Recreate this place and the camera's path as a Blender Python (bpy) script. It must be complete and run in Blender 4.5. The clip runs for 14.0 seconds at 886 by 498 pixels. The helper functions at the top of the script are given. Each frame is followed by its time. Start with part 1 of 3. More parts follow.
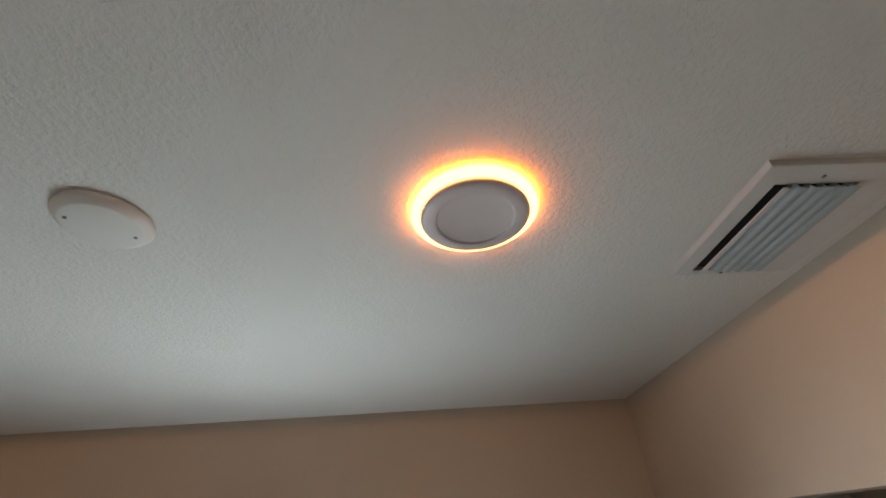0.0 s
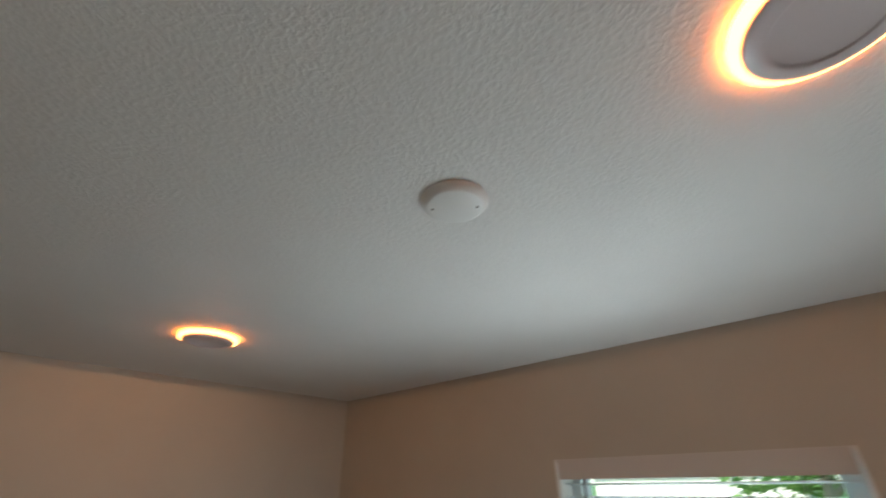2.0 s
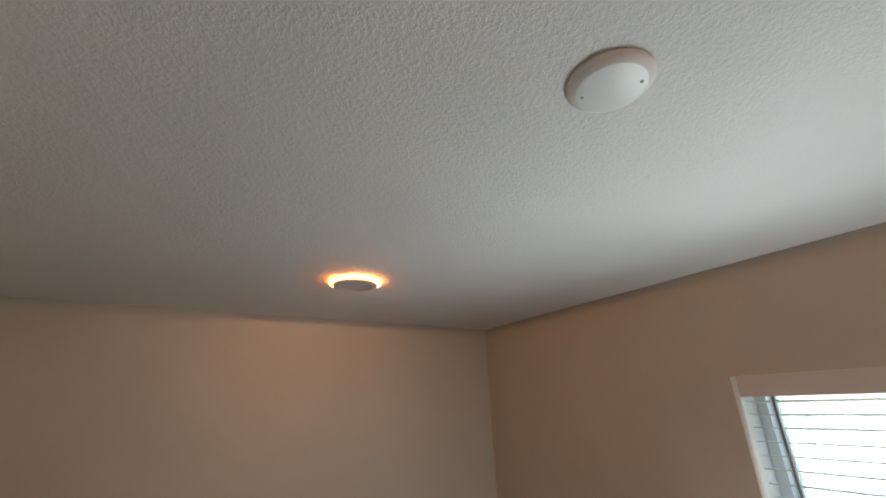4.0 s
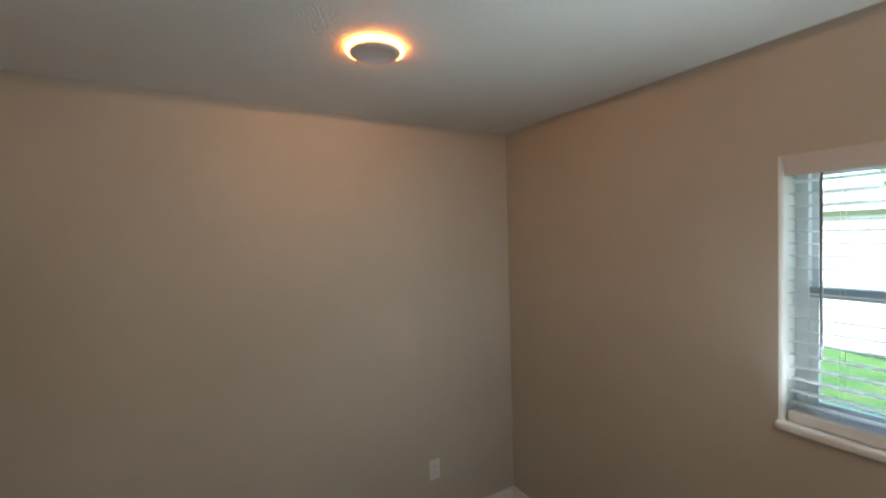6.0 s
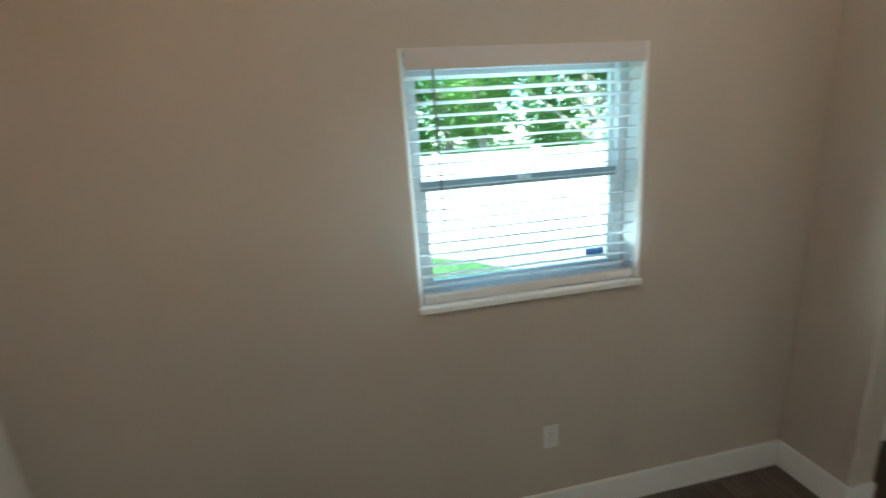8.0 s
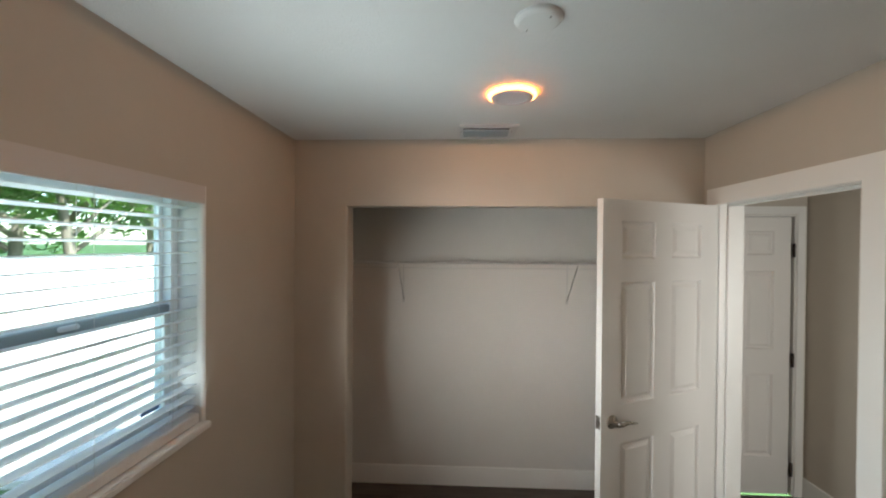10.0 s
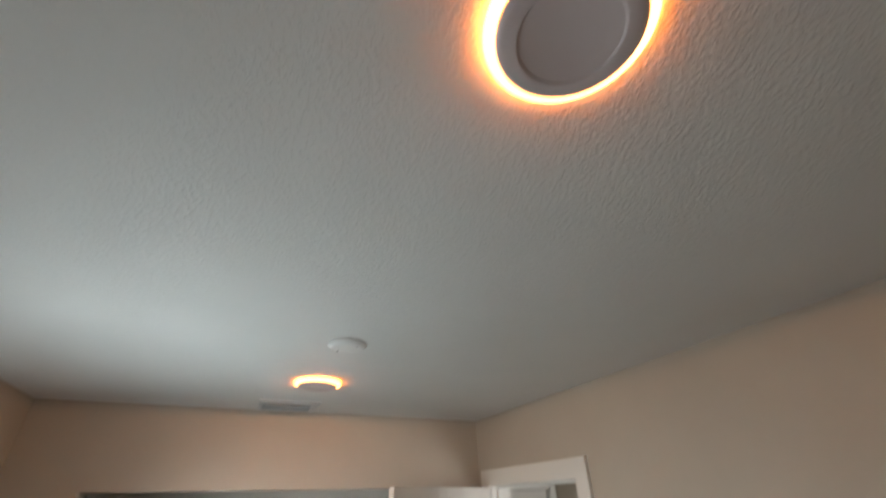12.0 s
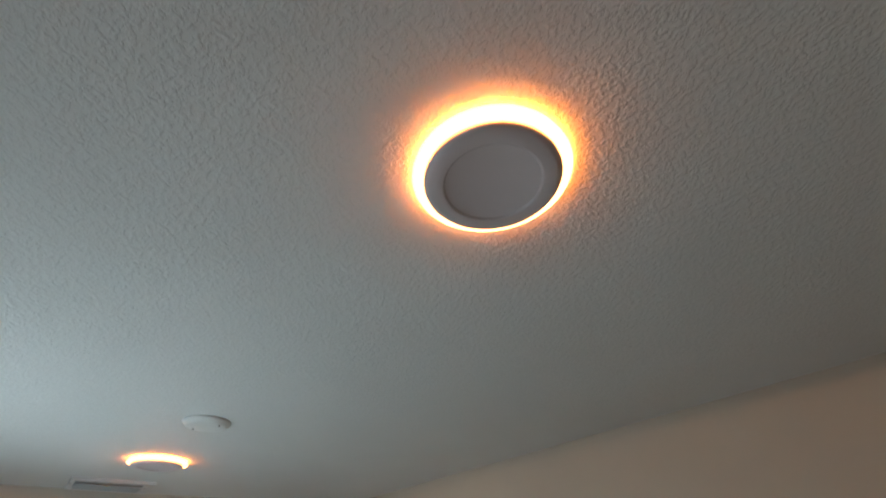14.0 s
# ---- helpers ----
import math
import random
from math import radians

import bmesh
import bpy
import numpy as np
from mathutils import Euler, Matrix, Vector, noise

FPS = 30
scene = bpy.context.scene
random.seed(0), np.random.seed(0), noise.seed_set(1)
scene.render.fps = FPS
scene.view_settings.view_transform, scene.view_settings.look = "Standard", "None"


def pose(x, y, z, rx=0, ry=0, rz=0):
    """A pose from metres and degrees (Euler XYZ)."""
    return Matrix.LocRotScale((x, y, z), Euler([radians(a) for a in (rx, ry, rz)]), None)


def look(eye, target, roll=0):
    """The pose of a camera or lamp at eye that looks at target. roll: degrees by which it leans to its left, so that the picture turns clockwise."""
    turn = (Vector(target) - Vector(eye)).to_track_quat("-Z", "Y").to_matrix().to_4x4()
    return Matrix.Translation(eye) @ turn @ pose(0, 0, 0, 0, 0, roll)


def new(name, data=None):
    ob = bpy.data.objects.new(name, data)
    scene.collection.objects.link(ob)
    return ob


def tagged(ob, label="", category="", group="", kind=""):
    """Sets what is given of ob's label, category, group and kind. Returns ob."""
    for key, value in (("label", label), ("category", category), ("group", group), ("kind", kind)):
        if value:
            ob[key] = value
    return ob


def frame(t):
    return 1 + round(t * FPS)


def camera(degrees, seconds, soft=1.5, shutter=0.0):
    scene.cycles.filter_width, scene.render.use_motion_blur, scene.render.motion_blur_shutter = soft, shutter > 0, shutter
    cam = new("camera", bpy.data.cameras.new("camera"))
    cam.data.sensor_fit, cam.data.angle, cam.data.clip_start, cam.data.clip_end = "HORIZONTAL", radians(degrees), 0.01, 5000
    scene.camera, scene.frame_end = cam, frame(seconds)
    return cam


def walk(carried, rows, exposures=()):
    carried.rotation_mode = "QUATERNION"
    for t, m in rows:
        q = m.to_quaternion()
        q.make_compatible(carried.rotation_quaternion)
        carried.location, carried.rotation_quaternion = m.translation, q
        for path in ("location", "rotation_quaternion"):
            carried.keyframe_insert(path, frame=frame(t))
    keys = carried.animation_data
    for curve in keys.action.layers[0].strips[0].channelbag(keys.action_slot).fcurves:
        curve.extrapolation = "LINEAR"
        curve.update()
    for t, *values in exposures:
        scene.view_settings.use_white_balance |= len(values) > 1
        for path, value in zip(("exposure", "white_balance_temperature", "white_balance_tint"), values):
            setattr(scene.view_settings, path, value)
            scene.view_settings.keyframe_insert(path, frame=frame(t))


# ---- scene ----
cam = camera(94.5, 14.0, soft=1.7, shutter=0.3)
PATH = [
    (0, (2.416, -1.684, 2.018), (2.521, -0.057, 3.176), -4.3),
    (0.5, (2.42, -1.684, 2.014), (2.509, -0.065, 3.185), -4.1),
    (1, (2.435, -1.677, 2.013), (2.364, -0.047, 3.17), -3.4),
    (1.5, (2.43, -1.673, 2.007), (1.857, -0.083, 3.076), -1.7),
    (2, (2.353, -1.697, 1.968), (1.203, -0.395, 2.959), -0.9),
    (2.5, (2.295, -1.674, 1.998), (0.802, -0.636, 2.830), -2.0),
    (5, (2.184, -1.728, 1.955), (0.528, -0.752, 2.504), -2.9),
    (5.5, (2.137, -1.750, 1.911), (0.420, -0.759, 2.178), -2.7),
    (6, (2.062, -1.712, 1.809), (0.343, -0.693, 1.740), -1.7),
    (6.5, (1.892, -1.645, 1.745), (0.282, -0.506, 1.412), -1.6),
    (7, (1.666, -1.539, 1.724), (0.334, -0.133, 1.224), -3.5),
    (7.5, (1.438, -1.521, 1.714), (0.848, 0.320, 1.200), -4.2),
    (8, (1.285, -1.464, 1.717), (1.621, 0.448, 1.235), -4.2),
    (8.2, (1.284, -1.395, 1.722), (1.966, 0.428, 1.236), -4.2),
    (8.5, (1.305, -1.317, 1.732), (2.428, 0.265, 1.244), -3.6),
    (9, (1.175, -1.161, 1.735), (2.907, -0.285, 1.256), -2.2),
    (9.2, (1.093, -1.109, 1.749), (2.946, -0.527, 1.271), -1.7),
    (11.3, (0.622, -0.946, 1.897), (2.512, -1.380, 2.389), -2.1),
    (11.5, (0.629, -0.935, 1.905), (2.472, -1.429, 2.504), -2.0),
    (12, (0.578, -0.929, 1.972), (2.118, -1.649, 3.025), -1.6),
    (12.5, (0.528, -0.916, 2.042), (1.715, -1.767, 3.408), -4.2),
    (13, (0.525, -0.905, 2.050), (1.600, -1.828, 3.461), -5.0),
    (13.5, (0.536, -0.903, 2.041), (1.589, -1.859, 3.446), -4.6),
    (14, (0.551, -0.902, 2.043), (1.697, -1.948, 3.305), -3.2),
]
EXPOSURES = [
    (0, 2.42, 6500, 10), (1.5, 2.42, 6450, 10), (2.7, 2.62, 6350, 9), (5, 2.78, 6650, 12), (5.6, 2.8, 6600, 11), (6.5, 3.32, 5650, -4),
    (7.5, 3.32, 5500, -6), (8.5, 3.3, 5500, -8), (9.2, 2.86, 5950, 1), (11.3, 2.72, 6450, 8), (12, 2.68, 6350, 8), (13, 2.52, 5750, 2), (14, 2.54, 5800, 2)]
walk(cam, [(t, look(eye, target, roll)) for t, eye, target, roll in PATH], EXPOSURES)

# ---- plan, in metres: x east, y north, z up; origin at the room's north-west corner ----
EX, SY, H = 3.216, -2.373, 2.44
WL, WR, WB, WT = 1.452, 2.354, 1.125, 2.028      # window opening
WD = 0.20                                        # outer wall depth
CN, CS, CT = -0.318, -2.06, 2.045                # closet opening
CBX = 3.912                                      # closet back wall
DL, DR, DT = 2.285, 3.075, 2.048                 # room door opening in the south wall
HY = -3.50                                       # hall's south wall
GROUND = -0.20

# ---- sky and sun ----
world = bpy.data.worlds.new("sky")
scene.world = world
world.use_nodes = True
nt = world.node_tree
sky = nt.nodes.new("ShaderNodeTexSky")
sky.sky_type = "NISHITA"
sky.sun_disc = False
sky.sun_elevation = radians(44)
sky.sun_rotation = radians(200)
nt.links.new(sky.outputs[0], nt.nodes["Background"].inputs[0])
nt.nodes["Background"].inputs[1].default_value = 0.13
sun = new("sun", bpy.data.lights.new("sun", "SUN"))
sun.data.energy = 2.8
sun.data.angle = radians(0.6)
sun.data.color = (1.0, 0.96, 0.9)
sun.matrix_world = look((0, 0, 0), (math.sin(radians(20)) * math.cos(radians(44)), math.cos(radians(20)) * math.cos(radians(44)), -math.sin(radians(44))))

# added fill lamp, out of view, brightens the hall and the open leaf
hall_light = new("hall_fill_light", bpy.data.lights.new("hall_fill_light", "AREA"))
hall_light.data.shape, hall_light.data.size, hall_light.data.size_y = "RECTANGLE", 0.9, 1.2
hall_light.data.energy = 4.2
hall_light.data.color = (1.0, 0.97, 0.93)
hall_light.matrix_world = look((1.45, -3.36, 1.35), (2.95, -2.1, 1.2))

# daylight that comes in through the window: up to the ceiling, down to either side


def window_light(name, aim, spread, energy, z=1.58, height=0.8, width=0.86, x=1.905, y=-0.03, color=(0.86, 0.97, 1.0)):
    lamp = new(name, bpy.data.lights.new(name, "AREA"))
    lamp.data.shape, lamp.data.size, lamp.data.size_y = "RECTANGLE", width, height
    lamp.data.spread = radians(spread)
    lamp.data.energy = energy
    lamp.data.color = color
    eye = Vector((x, y, z))
    lamp.matrix_world = look(eye, eye + Vector(aim))


window_light("window_light_up", (0, -0.75, 0.66), 68, 0.235)
window_light("window_light_up_west", (-0.55, -0.6, 0.6), 68, 0.24)
window_light("window_light_up_east", (0.55, -0.6, 0.6), 72, 0.33)
window_light("window_light_wide", (0, -0.2, 1.0), 100, 0.25, 1.14, 0.05)
window_light("window_light_east", (0.80, -0.62, -0.16), 66, 0.72, width=0.2, height=0.5, x=1.70, y=-0.11, color=(1.0, 0.97, 0.92))
window_light("window_light_across", (0.05, -1.0, -0.10), 72, 0.36, height=0.5, y=-0.06, color=(1.0, 0.98, 0.95))
window_light("window_light_west", (-0.88, -0.38, -0.12), 100, 0.27, width=0.2, height=0.3, x=2.10, y=-0.13)
window_light("window_light_down", (0.0, -0.85, -0.45), 88, 0.68, height=0.4, y=-0.15)


# ---- materials ----
def material(name, color, rough=0.6, metal=0.0, spec=0.5):
    m = bpy.data.materials.new(name)
    m.use_nodes = True
    b = m.node_tree.nodes["Principled BSDF"]
    b.inputs["Base Color"].default_value = (*color, 1)
    b.inputs["Roughness"].default_value = rough
    b.inputs["Metallic"].default_value = metal
    b.inputs["Specular IOR Level"].default_value = spec
    return m, m.node_tree, b


def noise_node(t, scale, detail=4, rough=0.55, mapping=None):
    n = t.nodes.new("ShaderNodeTexNoise")
    n.inputs["Scale"].default_value = scale
    n.inputs["Detail"].default_value = detail
    n.inputs["Roughness"].default_value = rough
    if mapping:
        t.links.new(mapping, n.inputs["Vector"])
    return n


def coords(t, scale=(1, 1, 1)):
    c = t.nodes.new("ShaderNodeTexCoord")
    m = t.nodes.new("ShaderNodeMapping")
    m.inputs["Scale"].default_value = scale
    t.links.new(c.outputs["Object"], m.inputs["Vector"])
    return m.outputs[0]


def ramp(t, fac, stops):
    r = t.nodes.new("ShaderNodeValToRGB")
    t.links.new(fac, r.inputs[0])
    e = r.color_ramp.elements
    while len(e) < len(stops):
        e.new(0.5)
    for el, (p, c) in zip(e, stops):
        el.position = p
        el.color = (*c, 1)
    return r.outputs[0]


def bump(t, b, height, strength, distance, under=None):
    n = t.nodes.new("ShaderNodeBump")
    n.inputs["Strength"].default_value = strength
    n.inputs["Distance"].default_value = distance
    t.links.new(height, n.inputs["Height"])
    if under:
        t.links.new(under, n.inputs["Normal"])
    t.links.new(n.outputs[0], b.inputs["Normal"])
    return n.outputs[0]


def paint(name, color, rough, vary=0.06, grain=0.0006, scale=260, strength=0.35):
    m, t, b = material(name, color, rough, spec=0.35)
    c = coords(t)
    big = noise_node(t, 1.7, 5, 0.6, c)
    lo = tuple(v * (1 - vary) for v in color)
    hi = tuple(min(1, v * (1 + vary)) for v in color)
    t.links.new(ramp(t, big.outputs["Fac"], [(0.3, lo), (0.7, hi)]), b.inputs["Base Color"])
    fine = noise_node(t, scale, 3, 0.5, c)
    bump(t, b, fine.outputs["Fac"], strength, grain)
    return m


WALL = paint("wall_paint", (0.505, 0.455, 0.388), 0.62, 0.05, 0.0008, 190, 0.4)
CLOSET = paint("closet_paint", (0.62, 0.60, 0.565), 0.65, 0.03, 0.0008, 190, 0.4)
WHITE = paint("white_trim_paint", (0.78, 0.77, 0.74), 0.32, 0.025, 0.0003, 120, 0.2)
REVEAL = paint("white_reveal_paint", (0.75, 0.74, 0.72), 0.5, 0.03, 0.0005, 190, 0.3)
DOORPAINT = paint("white_door_paint", (0.74, 0.72, 0.69), 0.28, 0.03, 0.0004, 90, 0.25)
PLATE = paint("white_plate_plastic", (0.70, 0.70, 0.68), 0.3, 0.01, 0.0001, 90, 0.1)

CEIL, t, b = material("ceiling_texture_paint", (0.70, 0.69, 0.67), 0.7, spec=0.25)
c = coords(t)
big = noise_node(t, 1.1, 4, 0.6, c)
t.links.new(ramp(t, big.outputs["Fac"], [(0.3, (0.67, 0.66, 0.64)), (0.7, (0.73, 0.72, 0.70))]), b.inputs["Base Color"])
blobs = noise_node(t, 140, 3, 0.6, c)
peel = ramp(t, blobs.outputs["Fac"], [(0.42, (0, 0, 0)), (0.62, (1, 1, 1))])
under = bump(t, b, peel, 0.46, 0.0017)
fine = noise_node(t, 420, 2, 0.5, c)
bump(t, b, fine.outputs["Fac"], 0.2, 0.0004, under)

FLOOR, t, b = material("vinyl_plank", (0.1, 0.08, 0.06), 0.38, spec=0.4)
oi = t.nodes.new("ShaderNodeObjectInfo")
tc = t.nodes.new("ShaderNodeTexCoord")
mp = t.nodes.new("ShaderNodeMapping")
mp.inputs["Scale"].default_value = (14, 1.1, 1)
off = t.nodes.new("ShaderNodeVectorMath")
off.operation = "SCALE"
off.inputs[0].default_value = (37, 91, 13)
t.links.new(oi.outputs["Random"], off.inputs["Scale"])
addv = t.nodes.new("ShaderNodeVectorMath")
t.links.new(tc.outputs["Object"], addv.inputs[0])
t.links.new(off.outputs[0], addv.inputs[1])
t.links.new(addv.outputs[0], mp.inputs["Vector"])
g1 = noise_node(t, 3.0, 8, 0.62, mp.outputs[0])
g1.inputs["Distortion"].default_value = 0.8
col = ramp(t, g1.outputs["Fac"], [(0.28, (0.046, 0.034, 0.027)), (0.5, (0.088, 0.068, 0.055)), (0.72, (0.135, 0.108, 0.09))])
hsv = t.nodes.new("ShaderNodeHueSaturation")
mr = t.nodes.new("ShaderNodeMapRange")
mr.inputs["To Min"].default_value = 0.85
mr.inputs["To Max"].default_value = 1.2
t.links.new(oi.outputs["Random"], mr.inputs["Value"])
t.links.new(mr.outputs[0], hsv.inputs["Value"])
t.links.new(col, hsv.inputs["Color"])
t.links.new(hsv.outputs[0], b.inputs["Base Color"])
bump(t, b, g1.outputs["Fac"], 0.25, 0.0008)

SUBFLOOR = material("dark_joint", (0.02, 0.017, 0.015), 0.9)[0]
SLAT = paint("blind_slat_vinyl", (0.78, 0.79, 0.79), 0.4, 0.01, 0.0002, 60, 0.1)
tnt = SLAT.node_tree
lit = tnt.nodes.new("ShaderNodeBsdfTranslucent")
lit.inputs["Color"].default_value = (0.80, 0.84, 0.84, 1)
mixed = tnt.nodes.new("ShaderNodeMixShader")
mixed.inputs[0].default_value = 0.35
tnt.links.new(tnt.nodes["Principled BSDF"].outputs[0], mixed.inputs[1])
tnt.links.new(lit.outputs[0], mixed.inputs[2])
tnt.links.new(mixed.outputs[0], tnt.nodes["Material Output"].inputs[0])
# dull brownish tone carries the shade on the valance's room side
VALANCE = paint("shaded_valance_vinyl", (0.60, 0.56, 0.53), 0.45, 0.02, 0.0002, 60, 0.1)
CORD = material("blind_cord", (0.7, 0.7, 0.68), 0.8)[0]
WAND, t, b = material("clear_grey_wand", (0.16, 0.15, 0.16), 0.25)
RAILM = paint("blue_grey_meeting_rail", (0.33, 0.39, 0.42), 0.4, 0.03, 0.0002, 80, 0.1)
ALU = paint("grey_white_window_frame", (0.82, 0.85, 0.86), 0.4, 0.03, 0.0002, 80, 0.1)
STICKER = material("blue_label", (0.12, 0.25, 0.5), 0.4)[0]
CHROME, t, b = material("satin_nickel", (0.36, 0.33, 0.29), 0.28, 1.0)
c = coords(t)
n = noise_node(t, 60, 3, 0.5, c)
t.links.new(ramp(t, n.outputs["Fac"], [(0.3, (0.22, 0.22, 0.22)), (0.7, (0.36, 0.36, 0.36))]), b.inputs["Roughness"])
BRONZE = material("dark_bronze", (0.05, 0.04, 0.035), 0.4, 0.9)[0]
WIRE = material("white_coated_wire", (0.52, 0.51, 0.49), 0.35)[0]
STRUT = material("grey_bracket", (0.50, 0.49, 0.47), 0.5)[0]
SCREW = material("dull_screw", (0.2, 0.18, 0.16), 0.4, 0.8)[0]
# near-black, painted shade for the duct and the hall door's gap
DARK = material("duct_shadow", (0.012, 0.012, 0.012), 0.9)[0]
VENTM = paint("vent_enamel", (0.56, 0.57, 0.57), 0.35, 0.03, 0.0002, 90, 0.1)
# vent enamel again, darkened in colour for the louvres' shaded side
LOUVRE_SHADE = paint("shaded_louvre_enamel", (0.34, 0.38, 0.40), 0.35, 0.03, 0.0002, 90, 0.1)
LAMPDISC = paint("unlit_lamp_plastic", (0.60, 0.52, 0.52), 0.35, 0.03, 0.0002, 60, 0.1)



def glowing(name, color, strength):
    m = bpy.data.materials.new(name)
    m.use_nodes = True
    t = m.node_tree
    t.nodes.remove(t.nodes["Principled BSDF"])
    em = t.nodes.new("ShaderNodeEmission")
    em.inputs["Color"].default_value = (*color, 1)
    em.inputs["Strength"].default_value = strength
    t.links.new(em.outputs[0], t.nodes["Material Output"].inputs[0])
    return m


RING = glowing("amber_night_ring", (1.0, 0.28, 0.07), 2.3)
LEDS = glowing("amber_led_strip", (1.0, 0.21, 0.012), 9.0)

GLASS = bpy.data.materials.new("window_glass")
GLASS.use_nodes = True
t = GLASS.node_tree
t.nodes.remove(t.nodes["Principled BSDF"])
tr = t.nodes.new("ShaderNodeBsdfTransparent")
tr.inputs["Color"].default_value = (0.72, 0.78, 0.78, 1)
gl = t.nodes.new("ShaderNodeBsdfGlossy")
gl.inputs["Roughness"].default_value = 0.02
fr = t.nodes.new("ShaderNodeLayerWeight")
mx = t.nodes.new("ShaderNodeMixShader")
t.links.new(ramp(t, fr.outputs["Facing"], [(0.0, (0.035, 0.035, 0.035)), (0.6, (0.06, 0.06, 0.06)), (0.85, (0.2, 0.2, 0.2)), (1.0, (0.8, 0.8, 0.8))]), mx.inputs[0])
t.links.new(tr.outputs[0], mx.inputs[1])
t.links.new(gl.outputs[0], mx.inputs[2])
t.links.new(mx.outputs[0], t.nodes["Material Output"].inputs[0])

FENCE = paint("white_vinyl_fence", (0.80, 0.79, 0.76), 0.45, 0.03, 0.0005, 20, 0.2)
GRASS, t, b = material("lawn", (0.08, 0.14, 0.03), 0.9)
c = coords(t)
n = noise_node(t, 2.2, 8, 0.7, c)
t.links.new(ramp(t, n.outputs["Fac"], [(0.3, (0.035, 0.095, 0.018)), (0.5, (0.065, 0.15, 0.028)), (0.66, (0.13, 0.18, 0.06))]), b.inputs["Base Color"])
n2 = noise_node(t, 60, 4, 0.7, c)
bump(t, b, n2.outputs["Fac"], 0.8, 0.03)
CONCRETE, t, b = material("pale_concrete", (0.5, 0.48, 0.44), 0.85)
c = coords(t)
n = noise_node(t, 6, 8, 0.65, c)
t.links.new(ramp(t, n.outputs["Fac"], [(0.3, (0.46, 0.44, 0.40)), (0.7, (0.60, 0.58, 0.54))]), b.inputs["Base Color"])
BARK, t, b = material("bark", (0.2, 0.16, 0.12), 0.9)
c = coords(t, (6, 6, 1.2))
n = noise_node(t, 3, 8, 0.7, c)
t.links.new(ramp(t, n.outputs["Fac"], [(0.3, (0.20, 0.16, 0.12)), (0.7, (0.42, 0.36, 0.29))]), b.inputs["Base Color"])
bump(t, b, n.outputs["Fac"], 0.8, 0.03)
LEAF, t, b = material("leaves", (0.07, 0.12, 0.03), 0.5)
g = t.nodes.new("ShaderNodeNewGeometry")
t.links.new(ramp(t, g.outputs["Random Per Island"], [(0.0, (0.12, 0.22, 0.05)), (0.5, (0.16, 0.29, 0.065)), (0.9, (0.22, 0.34, 0.08)), (1.0, (0.25, 0.27, 0.07))]), b.inputs["Base Color"])
tl = t.nodes.new("ShaderNodeBsdfTranslucent")
tl.inputs["Color"].default_value = (0.24, 0.44, 0.08, 1)
ms = t.nodes.new("ShaderNodeMixShader")
ms.inputs[0].default_value = 0.45
t.links.new(b.outputs[0], ms.inputs[1])
t.links.new(tl.outputs[0], ms.inputs[2])
t.links.new(ms.outputs[0], t.nodes["Material Output"].inputs[0])
STUCCO = paint("tan_stucco", (0.60, 0.54, 0.46), 0.85, 0.05, 0.002, 60, 0.4)
SHINGLE = paint("grey_shingle", (0.34, 0.32, 0.30), 0.9, 0.15, 0.004, 14, 0.5)
EXTWALL = paint("exterior_wall", (0.6, 0.58, 0.54), 0.85, 0.04, 0.002, 60, 0.4)


# ---- mesh helpers ----
def quad_box(bm, x0, x1, y0, y1, z0, z1):
    vs = [bm.verts.new(p) for p in ((x0, y0, z0), (x1, y0, z0), (x1, y1, z0), (x0, y1, z0), (x0, y0, z1), (x1, y0, z1), (x1, y1, z1), (x0, y1, z1))]
    for f in ((3, 2, 1, 0), (4, 5, 6, 7), (0, 1, 5, 4), (1, 2, 6, 5), (2, 3, 7, 6), (3, 0, 4, 7)):
        bm.faces.new([vs[i] for i in f])
    return vs


def boxes(*spec, bevel=0.0, seg=2):
    bm = bmesh.new()
    for s in spec:
        quad_box(bm, *s)
    if bevel:
        bmesh.ops.bevel(bm, geom=bm.edges[:], offset=bevel, segments=seg, affect="EDGES", clamp_overlap=True)
    return bm


def to_mesh(name, bm, mat, smooth=False):
    me = bpy.data.meshes.new(name)
    bm.normal_update()
    bm.to_mesh(me)
    bm.free()
    me.materials.append(mat)
    if smooth:
        for p in me.polygons:
            p.use_smooth = True
    return me


def part(name, bm, mat, parent=None, label="", smooth=False, at=None, kind=""):
    ob = new(name, to_mesh(name, bm, mat, smooth))
    if at is not None:
        ob.matrix_basis = at
    if parent:
        ob.parent = parent
    tagged(ob, label=label, kind=kind)
    return ob


def thing(name, label, category, at=None, group="", kind=""):
    ob = new(name)
    ob.empty_display_size = 0.1
    if at is not None:
        ob.matrix_basis = at
    return tagged(ob, label, category, group, kind)


def structure(name, bm, mat, label="", category="", smooth=False):
    return tagged(new(name, to_mesh(name, bm, mat, smooth)), label, category, "", "structure")


def lathe(profile, segments=48, closed_top=True, closed_bottom=True):
    bm = bmesh.new()
    rings = []
    for r, z in profile:
        rings.append([bm.verts.new((r * math.cos(2 * math.pi * i / segments), r * math.sin(2 * math.pi * i / segments), z)) for i in range(segments)])
    for a, c2 in zip(rings, rings[1:]):
        for i in range(segments):
            j = (i + 1) % segments
            bm.faces.new((a[i], a[j], c2[j], c2[i]))
    if closed_bottom:
        bm.faces.new(list(reversed(rings[0])))
    if closed_top:
        bm.faces.new(rings[-1])
    bmesh.ops.recalc_face_normals(bm, faces=bm.faces[:])
    return bm


